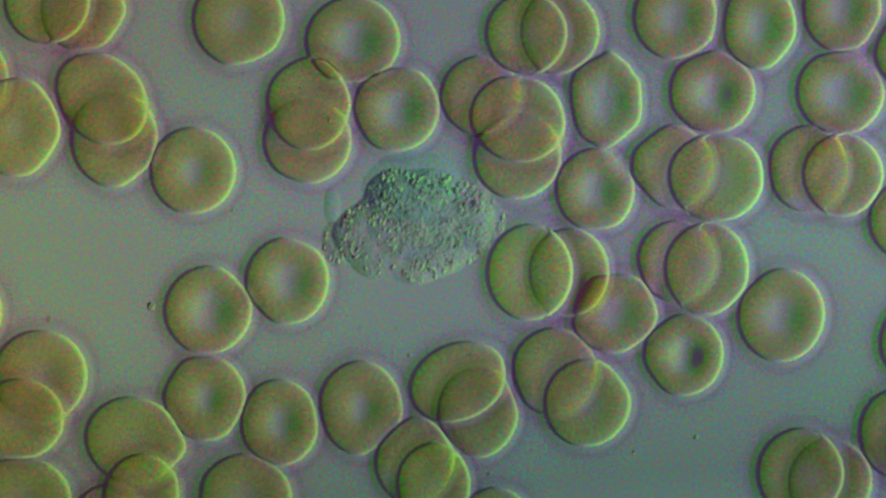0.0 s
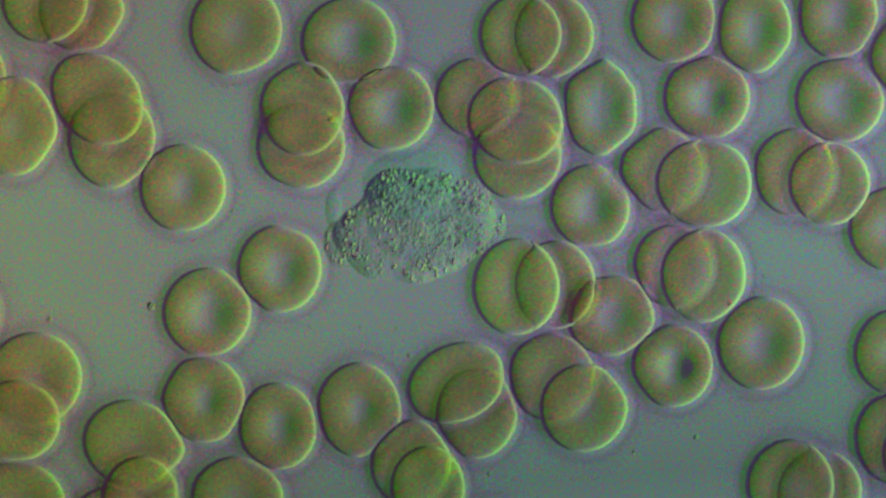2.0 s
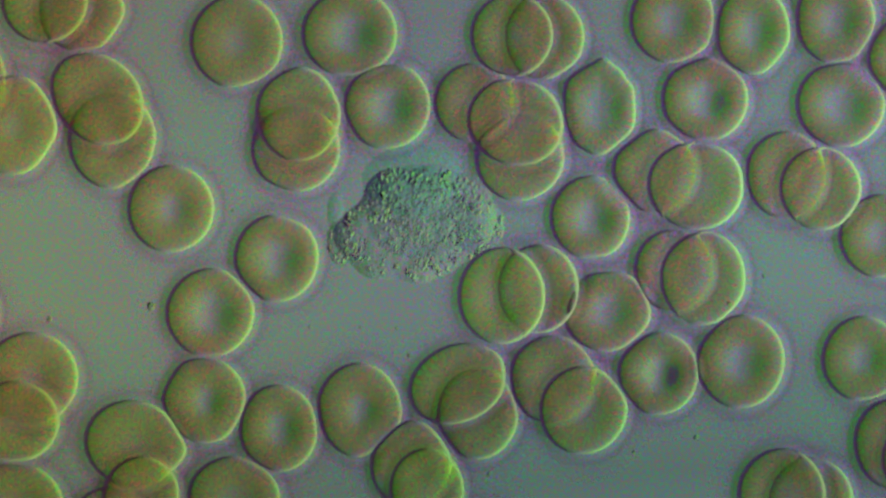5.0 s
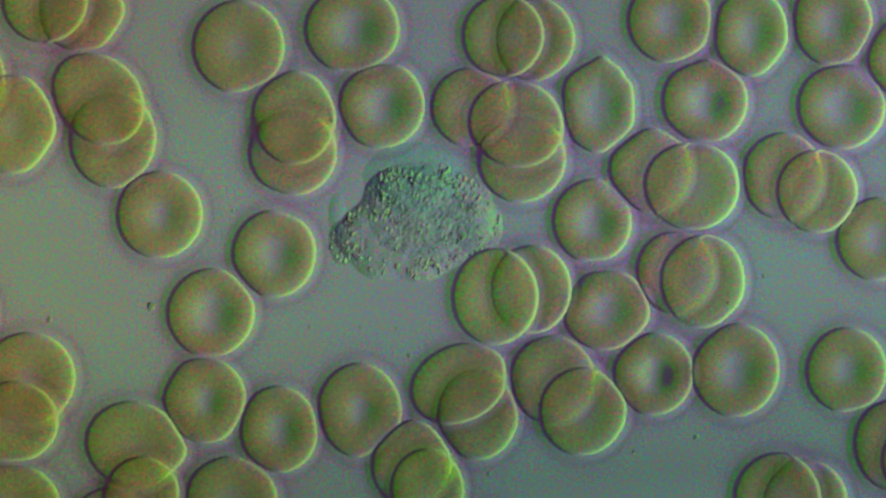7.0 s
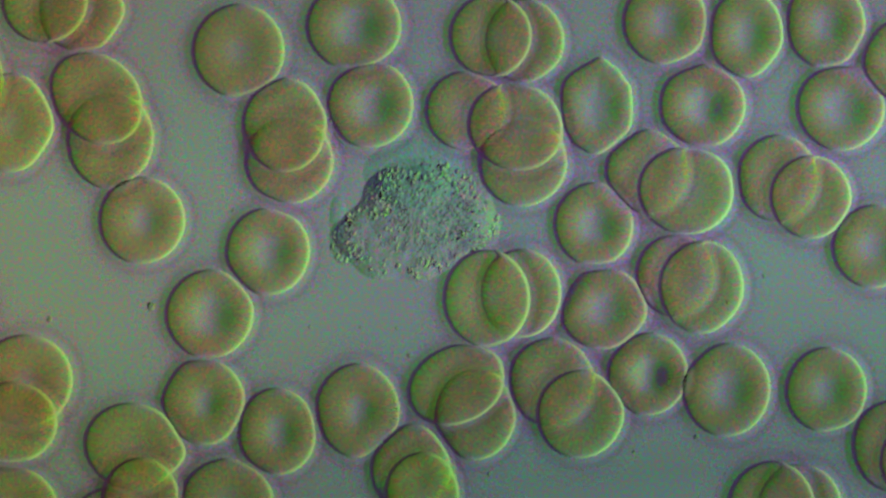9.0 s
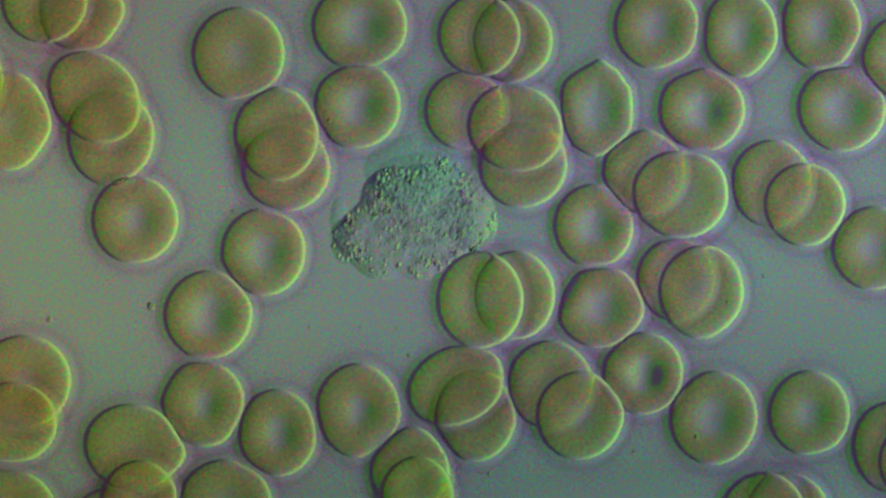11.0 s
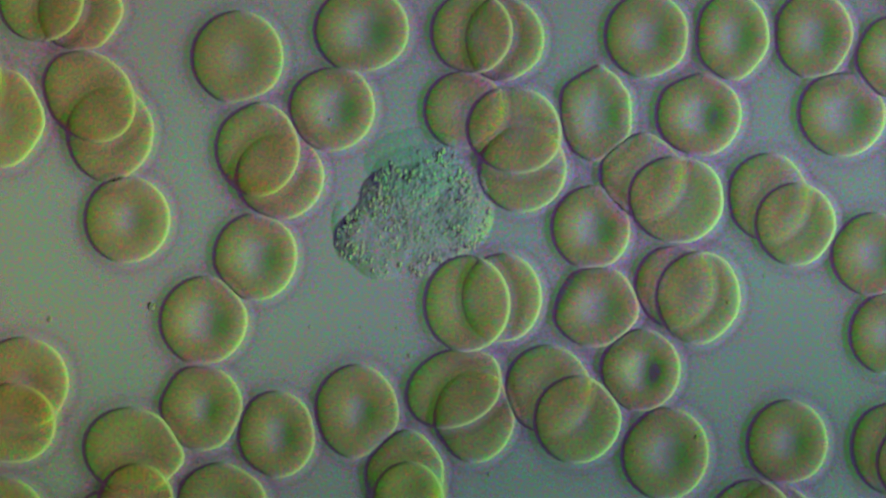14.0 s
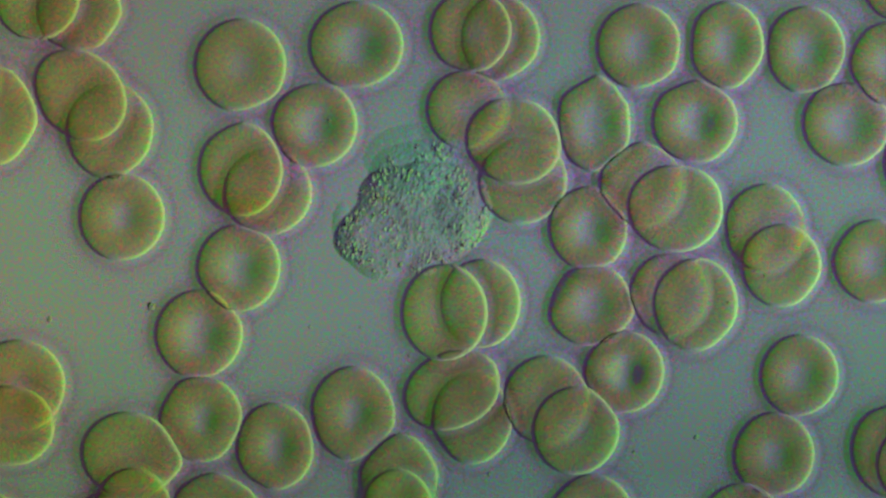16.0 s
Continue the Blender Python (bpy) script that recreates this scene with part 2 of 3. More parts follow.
red_cell(7.50, 7.50, 0, 0, .3, .4, [(-42.19, 15.15), (-42.39, 15.15), (-42.39, 15.05), (-42.44, 15.05), (-42.59, 15.05), (-42.69, 15.05), (-42.94, 15.05), (-43.19, 15.05)], under=((-43, 49),))
red_cell(7.89, 8.89, 0, 1, .25, .4, [(-37.73, 10.79), (-37.98, 10.89), (-38.03, 10.94), (-38.12, 11.04), (-38.32, 11.19), (-38.77, 11.44), (-39.47, 11.74), (-39.77, 11.79)], flats=((35, .92), (-35, .93), (200, .95), (17, 0.932),))
red_cell(9.29, 7.40, -42, 1, .15, .4, [(-30.28, 13.34), (-30.68, 13.34), (-30.68, 13.34), (-30.58, 13.34), (-30.73, 13.39), (-31.13, 13.54), (-31.68, 13.59), (-32.18, 13.69)], flats=((97, 1.003), (197, 0.933),))
red_cell(7.90, 8.50, 0, 0, .3, .4, [(-29.14, 9.70), (-29.34, 9.65), (-29.34, 9.60), (-29.24, 9.60), (-29.44, 9.55), (-29.39, 10.05), (-29.54, 10.20), (-29.49, 10.40)], flats=((-15, .97), (-50, .95),), under=((114, 62),))
red_cell(7.80, 7.75, 0, 0, .5, .42, [(-22.20, 6.95), (-22.89, 5.85), (-23.64, 4.25), (-25.14, 3.05), (-26.69, 2.55), (-27.59, 2.65), (-28.49, 2.60), (-28.49, 2.85)])
red_cell(8.25, 8.40, 20, 0, .35, .45, [(-18.15, 20.30), (-18.35, 19.70), (-18.40, 18.85), (-18.15, 17.90), (-18.15, 17.55), (-18.15, 17.10), (-18.35, 16.80), (-18.00, 16.25)], flats=((-75, .95), (300, 0.989),))
red_cell(8.60, 7.85, 0, 0, .8, .5, [(-8.05, 18.45), (-8.40, 18.35), (-8.40, 18.75), (-8.10, 19.45), (-7.95, 19.75), (-7.20, 19.65), (-7.35, 19.10), (-7.75, 18.00)], flats=((270, .91), (300, .95),))
red_cell(7.69, 8.29, 0, 1, .15, .5, [(-11.94, 12.89), (-12.39, 12.54), (-12.69, 12.14), (-13.24, 11.64), (-14.04, 10.99), (-15.54, 9.54), (-16.84, 8.49), (-17.94, 7.05)], flats=((120, 1.0), (28, 0.961),), own=((13.5, -16.19, 9.09), (14.0, -16.44, 8.84), (15.5, -17.79, 7.25),))
red_cell(7.90, 7.70, 0, 0, .15, .5, [(-12.05, 9.55), (-12.50, 9.20), (-12.85, 8.95), (-13.35, 8.50), (-13.65, 7.80), (-14.20, 6.70), (-14.80, 6.00), (-15.55, 5.05)], flats=((251, 0.95),), under=((104, 68),))
red_cell(7.75, 7.80, 0, 0, .75, .5, [(-4.20, 12.45), (-4.60, 12.55), (-4.85, 12.65), (-5.50, 12.75), (-6.50, 12.80), (-8.80, 12.70), (-10.30, 12.00), (-11.45, 11.05)], flats=((90, .93), (118, .95), (208, 0.979),), own=((13.5, -9.65, 12.70), (14.0, -9.90, 12.50),))
red_cell(7.20, 7.00, 0, 0, .3, .45, [(3.20, 13.65), (2.80, 13.50), (2.75, 13.25), (2.35, 12.60), (1.90, 12.30), (1.80, 12.30), (1.70, 12.40), (1.95, 12.40)], flats=((310, 0.949), (69, 0.971),), under=((-25, 60),))
red_cell(8.79, 7.69, -15, 1, .25, .6, [(6.60, 11.54), (6.40, 11.44), (6.40, 11.34), (6.45, 11.09), (6.40, 10.84), (6.35, 10.69), (6.20, 10.39), (6.20, 9.59)], flats=((87, 0.929), (11, 1.023),))
red_cell(8.00, 7.70, 10, 0, .15, .5, [(6.50, 8.25), (6.50, 8.25), (6.60, 8.15), (6.90, 7.95), (7.00, 7.60), (7.00, 7.35), (6.90, 6.75), (7.00, 6.05)], flats=((130, 0.942),), under=((97, 68),))
red_cell(7.35, 7.50, 0, 1, .3, .5, [(7.30, 19.04), (6.90, 18.94), (6.45, 18.94), (5.25, 18.84), (4.15, 18.84), (2.65, 19.04), (2.25, 19.29), (2.35, 19.29)], flats=((249, 0.988), (267, 0.999),))
red_cell(7.10, 7.50, 0, 0, .4, .5, [(10.30, 19.20), (9.90, 18.95), (9.45, 18.85), (8.15, 18.55), (7.20, 18.40), (5.60, 18.45), (5.20, 18.70), (5.05, 18.70)], flats=((303, 0.974),), under=((174, 67),))
red_cell(6.85, 8.50, 8, 0, .6, .6, [(14.35, 13.15), (13.95, 12.55), (13.80, 12.40), (13.70, 12.70), (13.55, 12.60), (13.55, 12.20), (13.35, 11.65), (13.30, 11.05)], flats=((118, 1.02), (38, .95), (0, .87), (182, .88), (191, 0.876), (123, 1.032), (310, 0.93),), bumps=((84, 0.06, 9), (58, 0.035, 8), (32, 0.035, 8), (236, 0.03, 10)))
red_cell(7.70, 7.60, 0, 0, .55, .5, [(20.50, 20.55), (20.35, 20.30), (20.35, 20.20), (20.00, 20.25), (19.60, 20.10), (18.30, 19.30), (17.60, 18.45), (17.25, 17.95)], flats=((353, 0.991), (294, 0.978),))
red_cell(6.80, 7.84, 0, 1, .55, .5, [(27.88, 19.74), (27.53, 19.49), (27.38, 19.39), (27.13, 19.14), (26.73, 19.04), (25.83, 19.04), (25.13, 18.54), (25.03, 18.04)], flats=((-40, .94), (180, .97), (10, .97), (173, 0.917), (240, 1.018),))
red_cell(7.30, 7.80, 0, 0, .55, .5, [(35.19, 21.30), (34.94, 20.85), (34.74, 20.45), (34.39, 20.10), (33.79, 19.90), (33.09, 19.40), (32.29, 18.40), (32.04, 17.60)], flats=((-35, .97), (180, .96), (331, 0.97), (281, 1.001),))
red_cell(7.30, 7.30, 0, 1, .5, .5, [(41.57, 17.29), (41.22, 17.04), (41.02, 16.89), (40.92, 16.79), (40.57, 16.64), (40.27, 17.14), (39.42, 16.79), (39.37, 16.44)], flats=((220, .93), (151, 0.987),))
red_cell(7.80, 7.55, 0, 0, .85, .48, [(23.74, 13.90), (23.34, 13.50), (23.14, 13.30), (23.09, 13.10), (22.89, 12.70), (22.74, 12.10), (22.30, 11.65), (22.20, 11.30)], flats=((110, .96), (114, 0.972), (60, 0.973), (232, 0.974), (264, 0.97),))
red_cell(8.00, 7.70, 0, 0, .65, .55, [(35.09, 13.90), (35.04, 13.35), (35.09, 13.00), (35.19, 12.65), (35.14, 12.55), (35.29, 12.30), (35.19, 11.65), (35.64, 11.15)], flats=((90, .96), (40, .95), (101, 0.954),), under=((50, 36),))
red_cell(7.45, 7.45, 0, 0, .25, .6, [(20.20, 7.35), (19.45, 7.15), (18.90, 6.90), (18.25, 7.00), (17.95, 6.90), (17.55, 6.80), (17.30, 6.35), (17.40, 5.80)], flats=((127, .93), (226, .93), (128, 0.951), (52, 0.978), (217, 0.951),), under=((-25, 65),))
red_cell(8.69, 7.84, 0, 1, .3, .6, [(24.13, 6.35), (23.28, 5.95), (22.64, 5.65), (21.99, 5.60), (21.49, 5.20), (20.74, 4.70), (20.44, 4.10), (20.54, 3.65)], flats=((84, 0.937), (6, 1.043),))
red_cell(7.25, 7.75, 0, 0, .25, .6, [(32.19, 7.15), (31.19, 6.90), (30.49, 6.70), (29.94, 6.50), (29.49, 6.30), (28.69, 5.30), (28.49, 3.95), (28.34, 1.95)], flats=((186, 0.96),), under=((-33, 61),))
red_cell(7.30, 7.40, 0, 1, .25, .6, [(35.33, 6.55), (34.38, 5.95), (33.63, 5.50), (33.03, 5.10), (32.48, 4.60), (31.58, 3.15), (30.63, 1.10), (29.83, -1.45)], flats=((325, 0.979),), own=((13.5, 31.33, 2.55), (14.0, 31.13, 2.20), (15.0, 30.33, -0.05), (15.5, 30.03, -0.90),))
red_cell(7.60, 7.40, 0, 0, .5, .5, [(41.24, 2.65), (39.89, 2.00), (38.99, 1.35), (38.39, 0.90), (38.04, 0.25), (37.99, -0.05), (37.84, -0.90), (38.09, -1.05)], flats=((145, 0.986),))
red_cell(7.20, 7.50, 0, 0, .7, .5, [(13.40, 5.25), (13.00, 4.10), (12.95, 3.15), (13.15, 2.50), (13.30, 2.20), (13.20, 2.00), (12.85, 1.80), (12.80, 1.85)], flats=((45, .93), (37, 0.946), (273, 0.975),), under=((42, 32),))
red_cell(7.84, 8.59, 0, 2, .3, .5, [(7.59, -2.05), (6.69, -3.05), (5.64, -3.90), (4.55, -4.20), (3.80, -4.35), (2.70, -4.64), (1.30, -5.04), (0.05, -5.59)])
red_cell(7.20, 7.89, 0, 1, .3, .5, [(11.14, -2.05), (10.24, -2.95), (8.99, -3.45), (7.79, -3.55), (6.90, -3.90), (5.85, -4.15), (4.40, -4.45), (3.30, -4.80)], under=((-172, 70),))
red_cell(7.95, 7.30, 0, 0, .62, .52, [(15.05, -5.60), (14.85, -5.85), (14.55, -5.60), (14.35, -5.35), (14.10, -5.25), (13.65, -5.05), (13.15, -5.10), (13.00, -4.95)], flats=((165, .93), (145, .91), (93, 0.915), (26, 0.986), (310, 0.944),), under=((145, 35),))
red_cell(7.10, 7.25, 0, 0, .25, .5, [(20.55, -1.05), (20.30, -1.35), (20.25, -1.70), (20.45, -2.00), (20.45, -2.30), (20.55, -2.95), (20.05, -3.55), (19.90, -3.95)], flats=((206, 0.953),), under=((-20, 78),))
red_cell(7.64, 8.29, 0, 1, .3, .7, [(23.28, -1.75), (23.03, -2.25), (22.98, -2.50), (22.93, -2.85), (22.83, -3.35), (22.79, -4.05), (22.24, -4.55), (22.29, -4.90)], flats=((314, 0.985),))
red_cell(7.85, 8.40, -15, 0, .62, .5, [(29.84, -5.85), (28.49, -7.80), (26.89, -9.40), (25.84, -10.70), (25.04, -12.45), (22.15, -16.65), (17.65, -19.85), (12.95, -23.99)], flats=((134, 0.967),), own=((13.5, 20.55, -17.50), (14.0, 19.60, -18.10), (15.0, 15.95, -21.95), (15.5, 14.30, -23.04),))
red_cell(7.30, 7.35, 0, 0, 1.0, .46, [(21.20, -9.35), (20.50, -10.10), (19.50, -10.80), (18.55, -11.05), (18.05, -11.05), (17.50, -10.80), (16.80, -10.95), (15.95, -10.85)], flats=((218, .955), (130, 0.952),), own=((13.5, 17.55, -10.65), (14.0, 17.40, -10.70),))
red_cell(7.75, 7.80, -30, 0, .25, .5, [(9.70, -10.80), (9.45, -11.15), (9.55, -11.45), (9.55, -11.50), (9.45, -11.70), (9.25, -12.15), (8.95, -12.55), (8.95, -13.30)], flats=((181, 0.986), (204, 0.952),), under=((-45, 60),))
red_cell(7.89, 7.79, 0, 1, .35, .5, [(12.69, -13.59), (12.44, -13.94), (12.39, -14.19), (12.29, -14.34), (12.09, -14.59), (11.99, -14.84), (11.64, -15.34), (11.69, -16.04)], flats=((40, .95),))
red_cell(9.09, 6.90, 22, 1, .15, .5, [(1.25, -11.74), (1.10, -11.79), (1.15, -11.89), (1.35, -11.89), (1.15, -11.99), (1.05, -12.14), (0.80, -12.44), (0.75, -12.44)], flats=((1, 1.093),))
red_cell(7.25, 8.10, 0, 0, .2, .5, [(3.05, -14.45), (2.95, -14.50), (3.05, -14.55), (3.05, -14.65), (2.85, -14.65), (2.85, -14.85), (2.60, -14.90), (2.55, -15.00)], flats=((24, 0.916), (217, 0.968),), under=((124, 69),))
red_cell(7.10, 7.74, 0, 1, .2, .5, [(-2.60, -18.69), (-2.90, -18.84), (-2.95, -19.09), (-2.90, -18.99), (-2.95, -19.34), (-3.20, -19.69), (-3.80, -19.99), (-4.00, -20.19)], flats=((135, .89), (37, 0.97),), under=((-69, 65),))
red_cell(6.69, 7.49, 0, 2, .2, .5, [(-0.90, -20.83), (-1.30, -21.03), (-1.50, -21.33), (-1.45, -21.33), (-1.90, -21.68), (-2.70, -22.28), (-3.65, -22.78), (-4.15, -23.17)])
red_cell(7.55, 8.50, 10, 0, .55, .4, [(-7.35, -14.05), (-7.50, -14.20), (-7.45, -14.25), (-7.45, -14.25), (-7.60, -14.30), (-7.55, -14.30), (-7.90, -14.45), (-8.05, -14.55)], flats=((-50, .90), (192, 0.936),), under=((-49, 28),))
red_cell(7.10, 7.80, 0, 0, .59, .45, [(-14.55, -15.35), (-14.70, -15.60), (-14.65, -15.80), (-14.60, -15.95), (-14.75, -16.15), (-14.70, -16.30), (-14.95, -16.50), (-14.95, -17.45)], flats=((12, 0.952), (160, 0.932), (240, 0.986),))
red_cell(7.60, 7.65, 0, 0, .55, .4, [(-21.15, -13.15), (-21.25, -13.25), (-21.20, -13.35), (-21.15, -13.35), (-21.25, -13.50), (-21.35, -13.80), (-21.60, -14.25), (-21.50, -15.00)], flats=((150, .96), (-30, .96), (211, .95), (340, 0.964), (88, 0.979),))
red_cell(7.90, 8.00, 0, 0, .8, .52, [(-20.85, -5.40), (-20.95, -5.55), (-20.75, -5.65), (-20.60, -5.65), (-20.70, -5.75), (-21.00, -6.00), (-21.55, -6.70), (-21.65, -7.50)], flats=((268, 0.981), (42, 0.95),))
red_cell(7.60, 7.80, 0, 0, .65, .5, [(-13.85, -2.80), (-14.40, -1.95), (-14.70, -1.20), (-15.00, -0.40), (-15.55, -0.20), (-16.25, -0.40), (-17.15, -1.00), (-18.15, -1.65)], flats=((71, 0.97), (222, 0.95),))
red_cell(8.50, 8.20, 0, 0, .3, .4, [(-35.69, -11.20), (-36.09, -11.40), (-36.34, -11.40), (-36.74, -11.40), (-36.99, -11.60), (-37.24, -11.70), (-37.44, -11.95), (-37.64, -12.05)], under=((-109, 56),))
red_cell(8.19, 7.25, 0, 1, .2, .5, [(-37.58, -15.04), (-37.88, -15.19), (-37.98, -15.29), (-38.07, -15.29), (-38.17, -15.34), (-38.22, -15.39), (-38.37, -15.54), (-38.42, -15.69)], flats=((269, 0.92),))
red_cell(9.09, 7.69, -15, 1, .2, .5, [(-27.33, -16.94), (-27.48, -17.19), (-27.38, -17.24), (-27.28, -17.34), (-27.38, -17.49), (-27.38, -17.69), (-27.63, -18.09), (-27.68, -18.29)], flats=((30, .94), (-50, .95),), under=((-84, 47),), bumps=((-4, 0.035, 12),))
red_cell(6.99, 7.59, 0, 2, .2, .5, [(-26.67, -21.83), (-26.77, -22.08), (-26.72, -22.08), (-26.67, -22.08), (-26.77, -22.18), (-27.02, -22.58), (-27.32, -22.78), (-27.47, -23.07)], flats=((358, 0.941),))
red_cell(7.25, 7.25, 0, 0, .3, .5, [(-29.69, -24.49), (-29.69, -24.69), (-29.69, -24.74), (-29.69, -24.79), (-29.74, -24.84), (-29.79, -24.94), (-29.94, -25.14), (-30.19, -25.34)], under=((41, 59),))
red_cell(9.40, 7.70, 0, 0, .3, .5, [(-37.54, -22.15), (-37.99, -22.49), (-38.14, -22.64), (-38.49, -22.74), (-38.69, -22.99), (-39.24, -23.49), (-40.39, -24.24), (-41.49, -24.99)], flats=((89, 0.883),))
red_cell(8.50, 7.85, 0, 0, .35, .5, [(-17.60, -22.00), (-18.20, -22.25), (-18.50, -22.25), (-18.85, -22.25), (-19.20, -22.45), (-19.50, -22.59), (-20.00, -22.99), (-20.25, -23.74)], flats=((60, 0.945), (178, 1.02),))
red_cell(7.25, 7.25, 0, 0, .3, .5, [(4.40, -24.69), (4.05, -25.84), (3.90, -26.24), (3.80, -26.44), (3.80, -26.69), (3.70, -26.94), (3.55, -27.19), (3.30, -27.44)])
red_cell(7.79, 8.09, 0, 1, .3, .6, [(31.53, -19.79), (30.83, -20.59), (30.23, -21.34), (29.48, -21.99), (28.98, -22.74), (27.68, -24.18), (26.68, -24.48), (26.28, -24.68)])
red_cell(7.55, 7.60, 0, 0, .3, .5, [(34.24, -20.60), (33.49, -21.35), (32.94, -22.05), (32.04, -22.45), (31.54, -22.84), (29.69, -24.14), (29.04, -25.19), (28.79, -25.94)], under=((167, 74),))
red_cell(7.50, 8.30, 0, 0, .4, .5, [(40.39, -16.20), (40.09, -16.55), (40.04, -16.95), (39.94, -17.20), (39.84, -17.30), (39.79, -17.45), (39.59, -17.60), (39.69, -17.75)], flats=((104, 1.018),), under=((-32, 64),))
red_cell(7.20, 7.50, 0, 1, .4, .5, [(42.77, -17.69), (42.47, -18.04), (42.42, -18.44), (42.32, -18.69), (42.22, -18.79), (41.97, -18.84), (41.77, -18.94), (41.87, -19.04)])
red_cell(7.35, 7.60, 0, 0, .5, .45, [(42.14, -8.20), (40.49, -8.95), (38.29, -9.35), (35.64, -10.70), (33.84, -12.45), (31.29, -15.95), (29.64, -17.80), (29.19, -18.20)], flats=((284, 0.989),), own=((13.5, 30.69, -16.70), (14.0, 30.39, -17.10), (15.0, 29.39, -18.05), (15.5, 29.24, -18.15),))
red_cell(7.10, 7.30, 0, 0, .5, .5, [(48.79, -1.45), (48.29, -1.70), (47.79, -1.95), (46.54, -2.70), (45.54, -3.45), (41.89, -5.70), (36.84, -8.40), (31.44, -11.15)], own=((13.5, 40.49, -7.05), (14.0, 39.34, -7.45), (15.0, 34.24, -9.40), (15.5, 32.64, -10.35),))
red_cell(7.50, 7.50, 0, 0, .4, .5, [(43.79, 26.04), (43.54, 26.04), (43.29, 25.94), (43.04, 25.79), (42.79, 25.54), (42.29, 25.14), (41.09, 24.29), (40.64, 23.74)])
red_cell(7.50, 7.50, 0, 0, .4, .5, [(45.29, 8.55), (45.04, 8.45), (44.79, 8.30), (44.54, 8.15), (44.29, 8.05), (43.79, 7.85), (43.19, 7.65), (42.59, 7.55)])
red_cell(7.50, 7.50, 0, 0, .4, .5, [(-42.74, -5.55), (-42.99, -5.55), (-43.19, -5.60), (-43.39, -5.70), (-43.69, -5.75), (-43.99, -5.85), (-44.19, -5.95), (-44.44, -6.05)])


# ---- white cell ----
def fall(s, a, soft):
    """How the back of a lobe slopes down towards the side where it runs into the next one."""
    return 1.0 if soft is None else 1 - 0.85 * max(0.0, s * math.cos(a - radians(soft)))


def swell(a, bumps):
    """How far the rim bulges or draws in at the angle a."""
    rim = 1.0
    for angle, out, half in bumps:
        off = abs((math.degrees(a) - angle + 180) % 360 - 180) / half
        rim += out * math.exp(-off * off)
    return rim


def lobe(name, w, h, lean, tall, parent, seed, label, mat, power, soft, bumps=(), tilt=0.0):
    """A soft flat lobe of the white cell with an uneven rim."""
    rnd = random.Random(seed)
    wave = [(k, rnd.uniform(-1, 1) * 0.09 / (k - 1), rnd.uniform(0, 6.3)) for k in (2, 3, 4, 5, 7, 9)]
    n, loops = 72, []
    for s in (0.02, 0.12, 0.24, 0.36, 0.48, 0.6, 0.7, 0.8, 0.88, 0.94, 0.98, 1.0):
        row = []
        for i in range(n):
            a = 2 * math.pi * i / n
            r = s / math.hypot(math.cos(a) / (w / 2), math.sin(a) / (h / 2)) * (1 + sum(amp * math.sin(k * a + ph) for k, amp, ph in wave)) * swell(a, bumps) * UM
            x, y = r * math.cos(a + radians(lean)), r * math.sin(a + radians(lean))
            steep = power if soft is None else 1.7 + (power - 1.7) * (0.5 - 0.5 * math.cos(a + radians(lean) - radians(soft))) ** 0.6
            z = tall * UM * (0.02 + 0.98 * (1 - s ** steep))
            z *= fall(s, a + radians(lean), soft) * (1 - tilt * (x - y) / (w * UM))
            z *= 1 + 0.22 * noise.noise((x * 90 + seed, y * 90, 0)) + 0.12 * noise.noise((x * 220, y * 220 + seed, 3))
            row.append((x, y, z))
        loops.append(row)
    under = [(x, y, 0.0) for x, y, z in loops[-1]]
    bm = bmesh.new()
    rings(bm, loops, first=True)
    rings(bm, [under, [(x * 0.4, y * 0.4, 0.0) for x, y, z in under]], last=True)
    return finish(name, bm, mat, parent, label)


def granule_mesh(seed):
    rnd = random.Random(seed)
    bm = bmesh.new()
    bmesh.ops.create_icosphere(bm, subdivisions=1, radius=1)
    for v in bm.verts:
        v.co *= rnd.uniform(0.8, 1.15)
    for f in bm.faces:
        f.smooth = True
    me = bpy.data.meshes.new("granule")
    bm.to_mesh(me)
    bm.free()
    me.materials.append(GRANULE)
    return me


GRANULES = [granule_mesh(s) for s in range(5)]
white = tagged(new("white_blood_cell"), "pale teal granular white blood cell creeping on the slide", "blood cell")
white.location = (-0.022, 0.022, 0)
LOBES = []


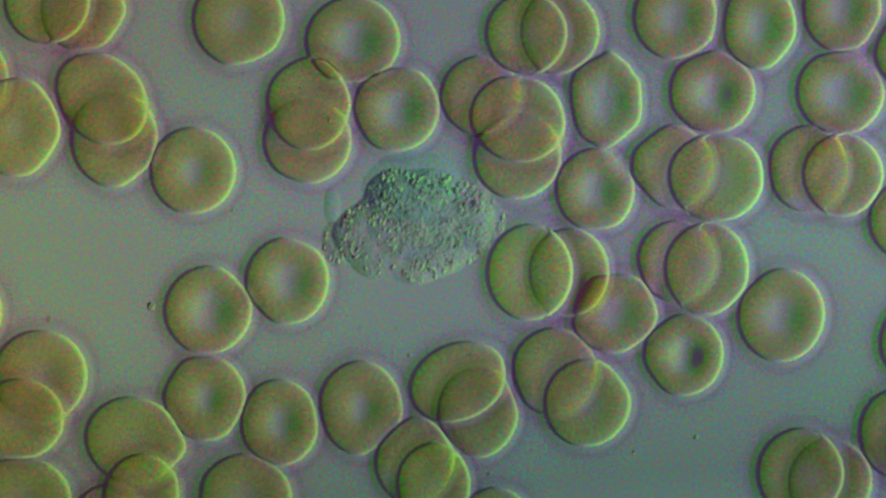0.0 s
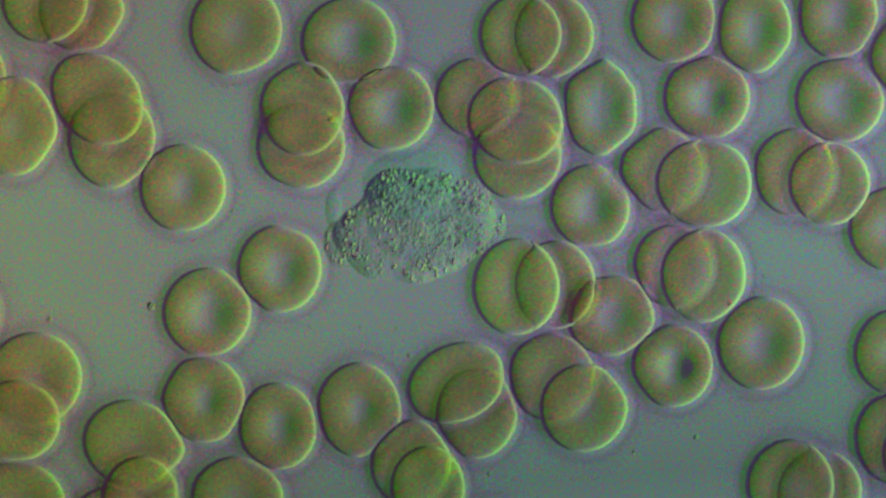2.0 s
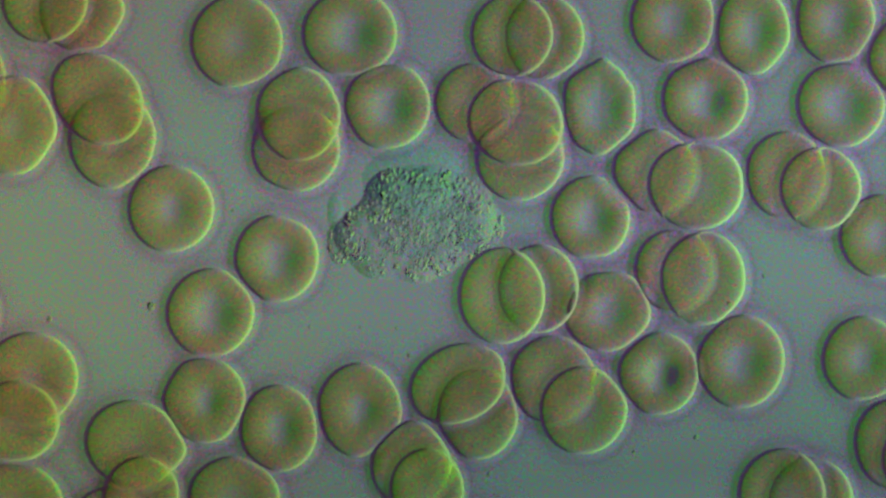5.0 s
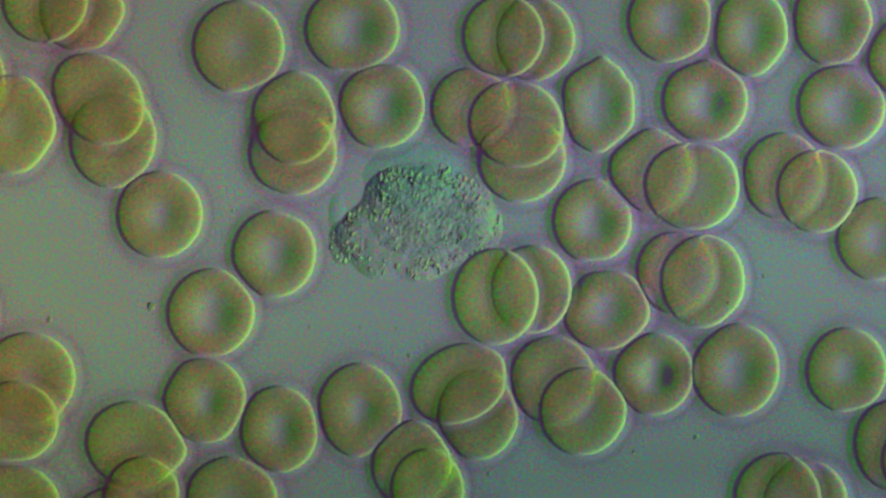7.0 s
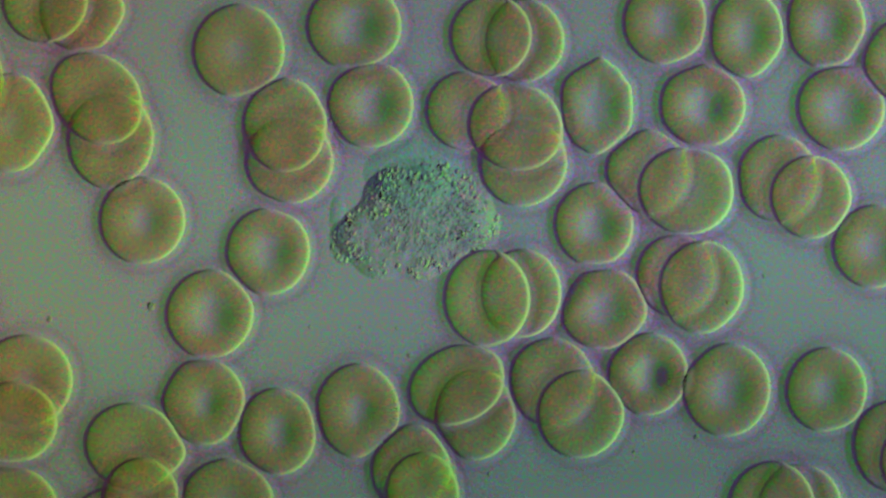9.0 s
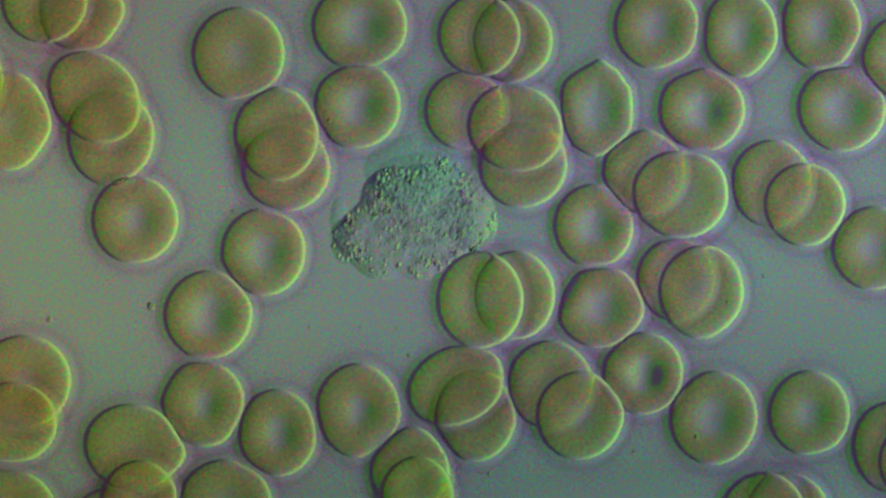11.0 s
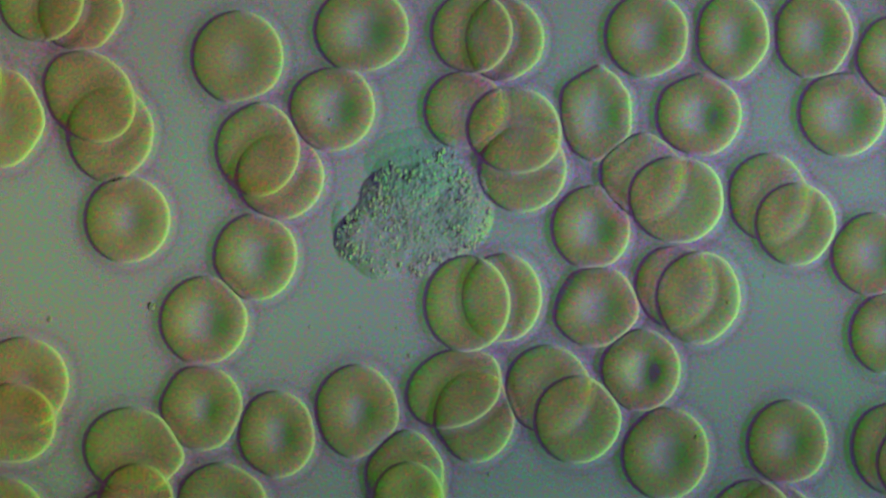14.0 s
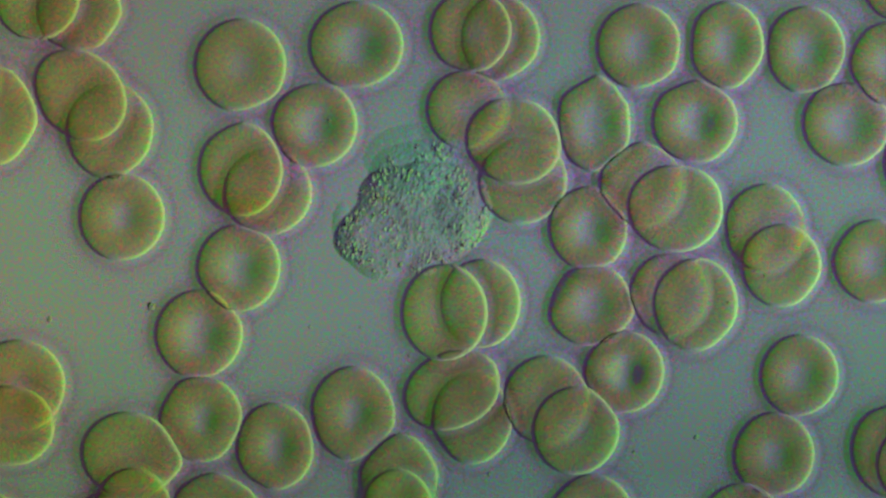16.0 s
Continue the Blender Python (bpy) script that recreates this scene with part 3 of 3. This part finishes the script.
def white_lobe(name, w, h, lean, tall, grains, path, seed, label="", hole=None, mat=PALE, power=2.2, soft=None, out=0.45, bumps=(), tilt=0.0):
    ob = lobe(name, w, h, lean, tall, white, seed, label, mat, power, soft, bumps, tilt)
    rnd = random.Random(seed + 50)
    made = 0
    while made < grains:
        r, a = rnd.random() ** out, rnd.uniform(0, 2 * math.pi)
        rim = swell(math.atan2(h * math.sin(a), w * math.cos(a)), bumps)
        gx, gy = r * rim * 0.47 * w * math.cos(a), r * rim * 0.47 * h * math.sin(a)
        c, s = math.cos(radians(lean)), math.sin(radians(lean))
        gx, gy = gx * c - gy * s, gx * s + gy * c
        if hole and any(math.hypot((gx - hx) / hr, (gy - hy) / hr) < 1 and rnd.random() < 0.93 for hx, hy, hr in hole):
            continue
        if soft is not None and r > 0.66 and math.cos(a + radians(lean) - radians(soft)) > 0.2 and rnd.random() < 0.97:
            continue
        if noise.noise((gx * 0.55 + seed, gy * 0.55, 7)) < 0.0 and rnd.random() < 0.85:
            continue
        g = new("granule", rnd.choice(GRANULES))
        g.parent = ob
        z = tall * (0.02 + 0.98 * (1 - (r * 0.94) ** power)) * fall(r * 0.94, a + radians(lean), soft) * (1 - tilt * (gx - gy) / w) + 0.02
        k = (0.13 + 0.09 * rnd.random() ** 1.4) * (1.25 if r > 0.72 else 1.0) * UM
        g.matrix_basis = Matrix.LocRotScale((gx * UM, gy * UM, z * UM), Euler((0, 0, rnd.uniform(-0.9, -0.1))), (k, k * rnd.uniform(1.0, 1.7), k * 0.7))
        made += 1
    LOBES.append((ob, [(t, pose(px * UM, py * UM, 0.0004 * len(LOBES) + 0.0002, 0, 0, turn)) for t, px, py, turn in path]))
    ob.location = (path[0][1] * UM, path[0][2] * UM, 0)
    return ob


BODY = white_lobe("cell_body", 13.9, 10.0, 3, 0.88, 175, ((0, -0.35, -0.05, -4), (7, -0.25, 0.15, 0), (12.5, -0.35, 0.35, 4), (16, -0.45, 0.45, 7)), 3, hole=((-3.6, -1.2, 1.5), (2.6, 1.0, 1.9), (-0.5, -1.6, 1.0), (5.2, 0.6, 2.0)), power=5.5, out=0.36, tilt=0.12,
                  bumps=((187, 0.05, 12), (155, -0.17, 15), (112, 0.07, 20), (60, -0.02, 15), (32, 0.09, 15), (226, 0.07, 18), (270, 0.05, 20), (312, 0.07, 20)))
UPPER = white_lobe("upper_body", 9.8, 8.4, 20, 0.36, 45, ((0, 0.10, 0.80, 0), (7, 0.20, 1.40, 3), (12.5, 0.10, 2.50, 7), (16, 0.00, 3.30, 10)), 4, hole=((1.3, 0.5, 2.0), (-0.4, 3.8, 1.6), (0.0, -2.6, 3.2), (4.2, 0.2, 1.8)), power=2.4, soft=270, out=0.45, bumps=((-14, 0.1, 22),))
white_lobe("front_lobe", 9.0, 6.2, 4, 0.46, 0, ((0, -0.55, 3.30, 0), (7, -0.45, 4.20, 0), (12.5, -0.35, 5.10, 0), (16, -0.40, 5.80, 0)), 5, "smooth thin lobe creeping forwards", mat=HYALINE, power=2.2)
white_lobe("side_lobe", 4.6, 6.0, 10, 0.36, 40, ((0, 5.40, 0.25, 0), (7, 5.10, 0.05, 0), (12.5, 4.40, 0.55, 0), (16, 3.80, 0.95, 0)), 8, power=3.5, soft=180)
white_lobe("rear_lobe", 3.6, 4.2, 20, 0.24, 20, ((0, -6.80, -1.80, 0), (7, -6.20, -1.75, 0), (12.5, -5.90, -1.55, 0), (16, -5.60, -1.35, 0)), 9, power=3, soft=0)
white_lobe("tail_thread", 1.5, 3.8, 0, 0.17, 0, ((0, -7.60, 1.55, 0), (7, -7.20, 0.95, -4), (12.5, -7.00, 0.55, -6), (16, -6.85, 0.25, -8)), 12, "thin trailing thread of cytoplasm", mat=HYALINE)


def fine_granules(parent, w, h, count, seed):
    """The dust of granules too small to pick out, in one mesh on the cell's back."""
    rnd = random.Random(seed)
    bm = bmesh.new()
    for _ in range(count):
        r, a = rnd.random() ** 0.5 * 0.46, rnd.uniform(0, 2 * math.pi)
        x, y = r * w * math.cos(a), r * h * math.sin(a)
        if x > 4.0 or math.hypot(x - 1.2, y + 0.4) < 1.3 or math.hypot(x + 3.2, y + 0.6) < 1.2:
            continue
        z = 0.85 * (1 - (2 * r) ** 2.6) + 0.03
        k = rnd.uniform(0.07, 0.14) * UM
        m = Matrix.LocRotScale((x * UM, y * UM, z * UM), Euler((0, 0, rnd.uniform(-0.9, -0.2))), (k, k * 2.2, k * 0.8))
        bmesh.ops.create_icosphere(bm, subdivisions=1, radius=1, matrix=m)
    return tagged(finish("granule_dust", bm, GRANULE, parent), kind="stuff")


fine_granules(BODY, 13.4, 9.2, 170, 21)
fine_granules(UPPER, 9.8, 8.4, 60, 22)


# ---- dirt on the slide ----
def speck(x, y, size, seed):
    rnd = random.Random(seed)
    bm = bmesh.new()
    bmesh.ops.create_icosphere(bm, subdivisions=2, radius=size * UM)
    for v in bm.verts:
        v.co *= rnd.uniform(0.75, 1.15)
        v.co.z *= 0.5
    low = min(v.co.z for v in bm.verts)
    for v in bm.verts:
        v.co.z -= low
    ob = finish("dirt_speck", bm, DIRT)
    ob.location = (x * UM, y * UM, 0)
    return tagged(ob, "tiny dark speck of dirt on the slide", "dirt speck", "dirt specks on the slide")


for i, (x, y, size) in enumerate(((-25.85, -5.05, 0.42), (-34.85, -6.2, 0.26), (22.4, -16.7, 0.24), (-4.1, -7.0, 0.14), (-10.05, 11.4, 0.2), (-18.6, 3.4, 0.16), (25.2, -4.75, 0.17),
                                  (-11.8, -6.9, 0.14), (4.1, -19.9, 0.2), (-7.3, -6.9, 0.14), (16.9, -17.95, 0.18), (-3.0, -9.45, 0.2), (28.4, -2.4, 0.15), (-26.4, -9.5, 0.13))):
    speck(x, y, size, i + 1)


def motions():
    for ob, path, own in PATHS:
        rows, last = [], None
        for i, (t, p) in enumerate(zip(TIMES, path)):
            for between, f in DRIFT.get(i, ()):
                place = own.get(between) or [a + (b - a) * f for a, b in zip(last, p)]
                rows.append((between, pose(*place)))
            rows.append((t, pose(*p)))
            last = p
        walk(ob, rows)
    for ob, rows in LOBES:
        walk(ob, rows)


motions()
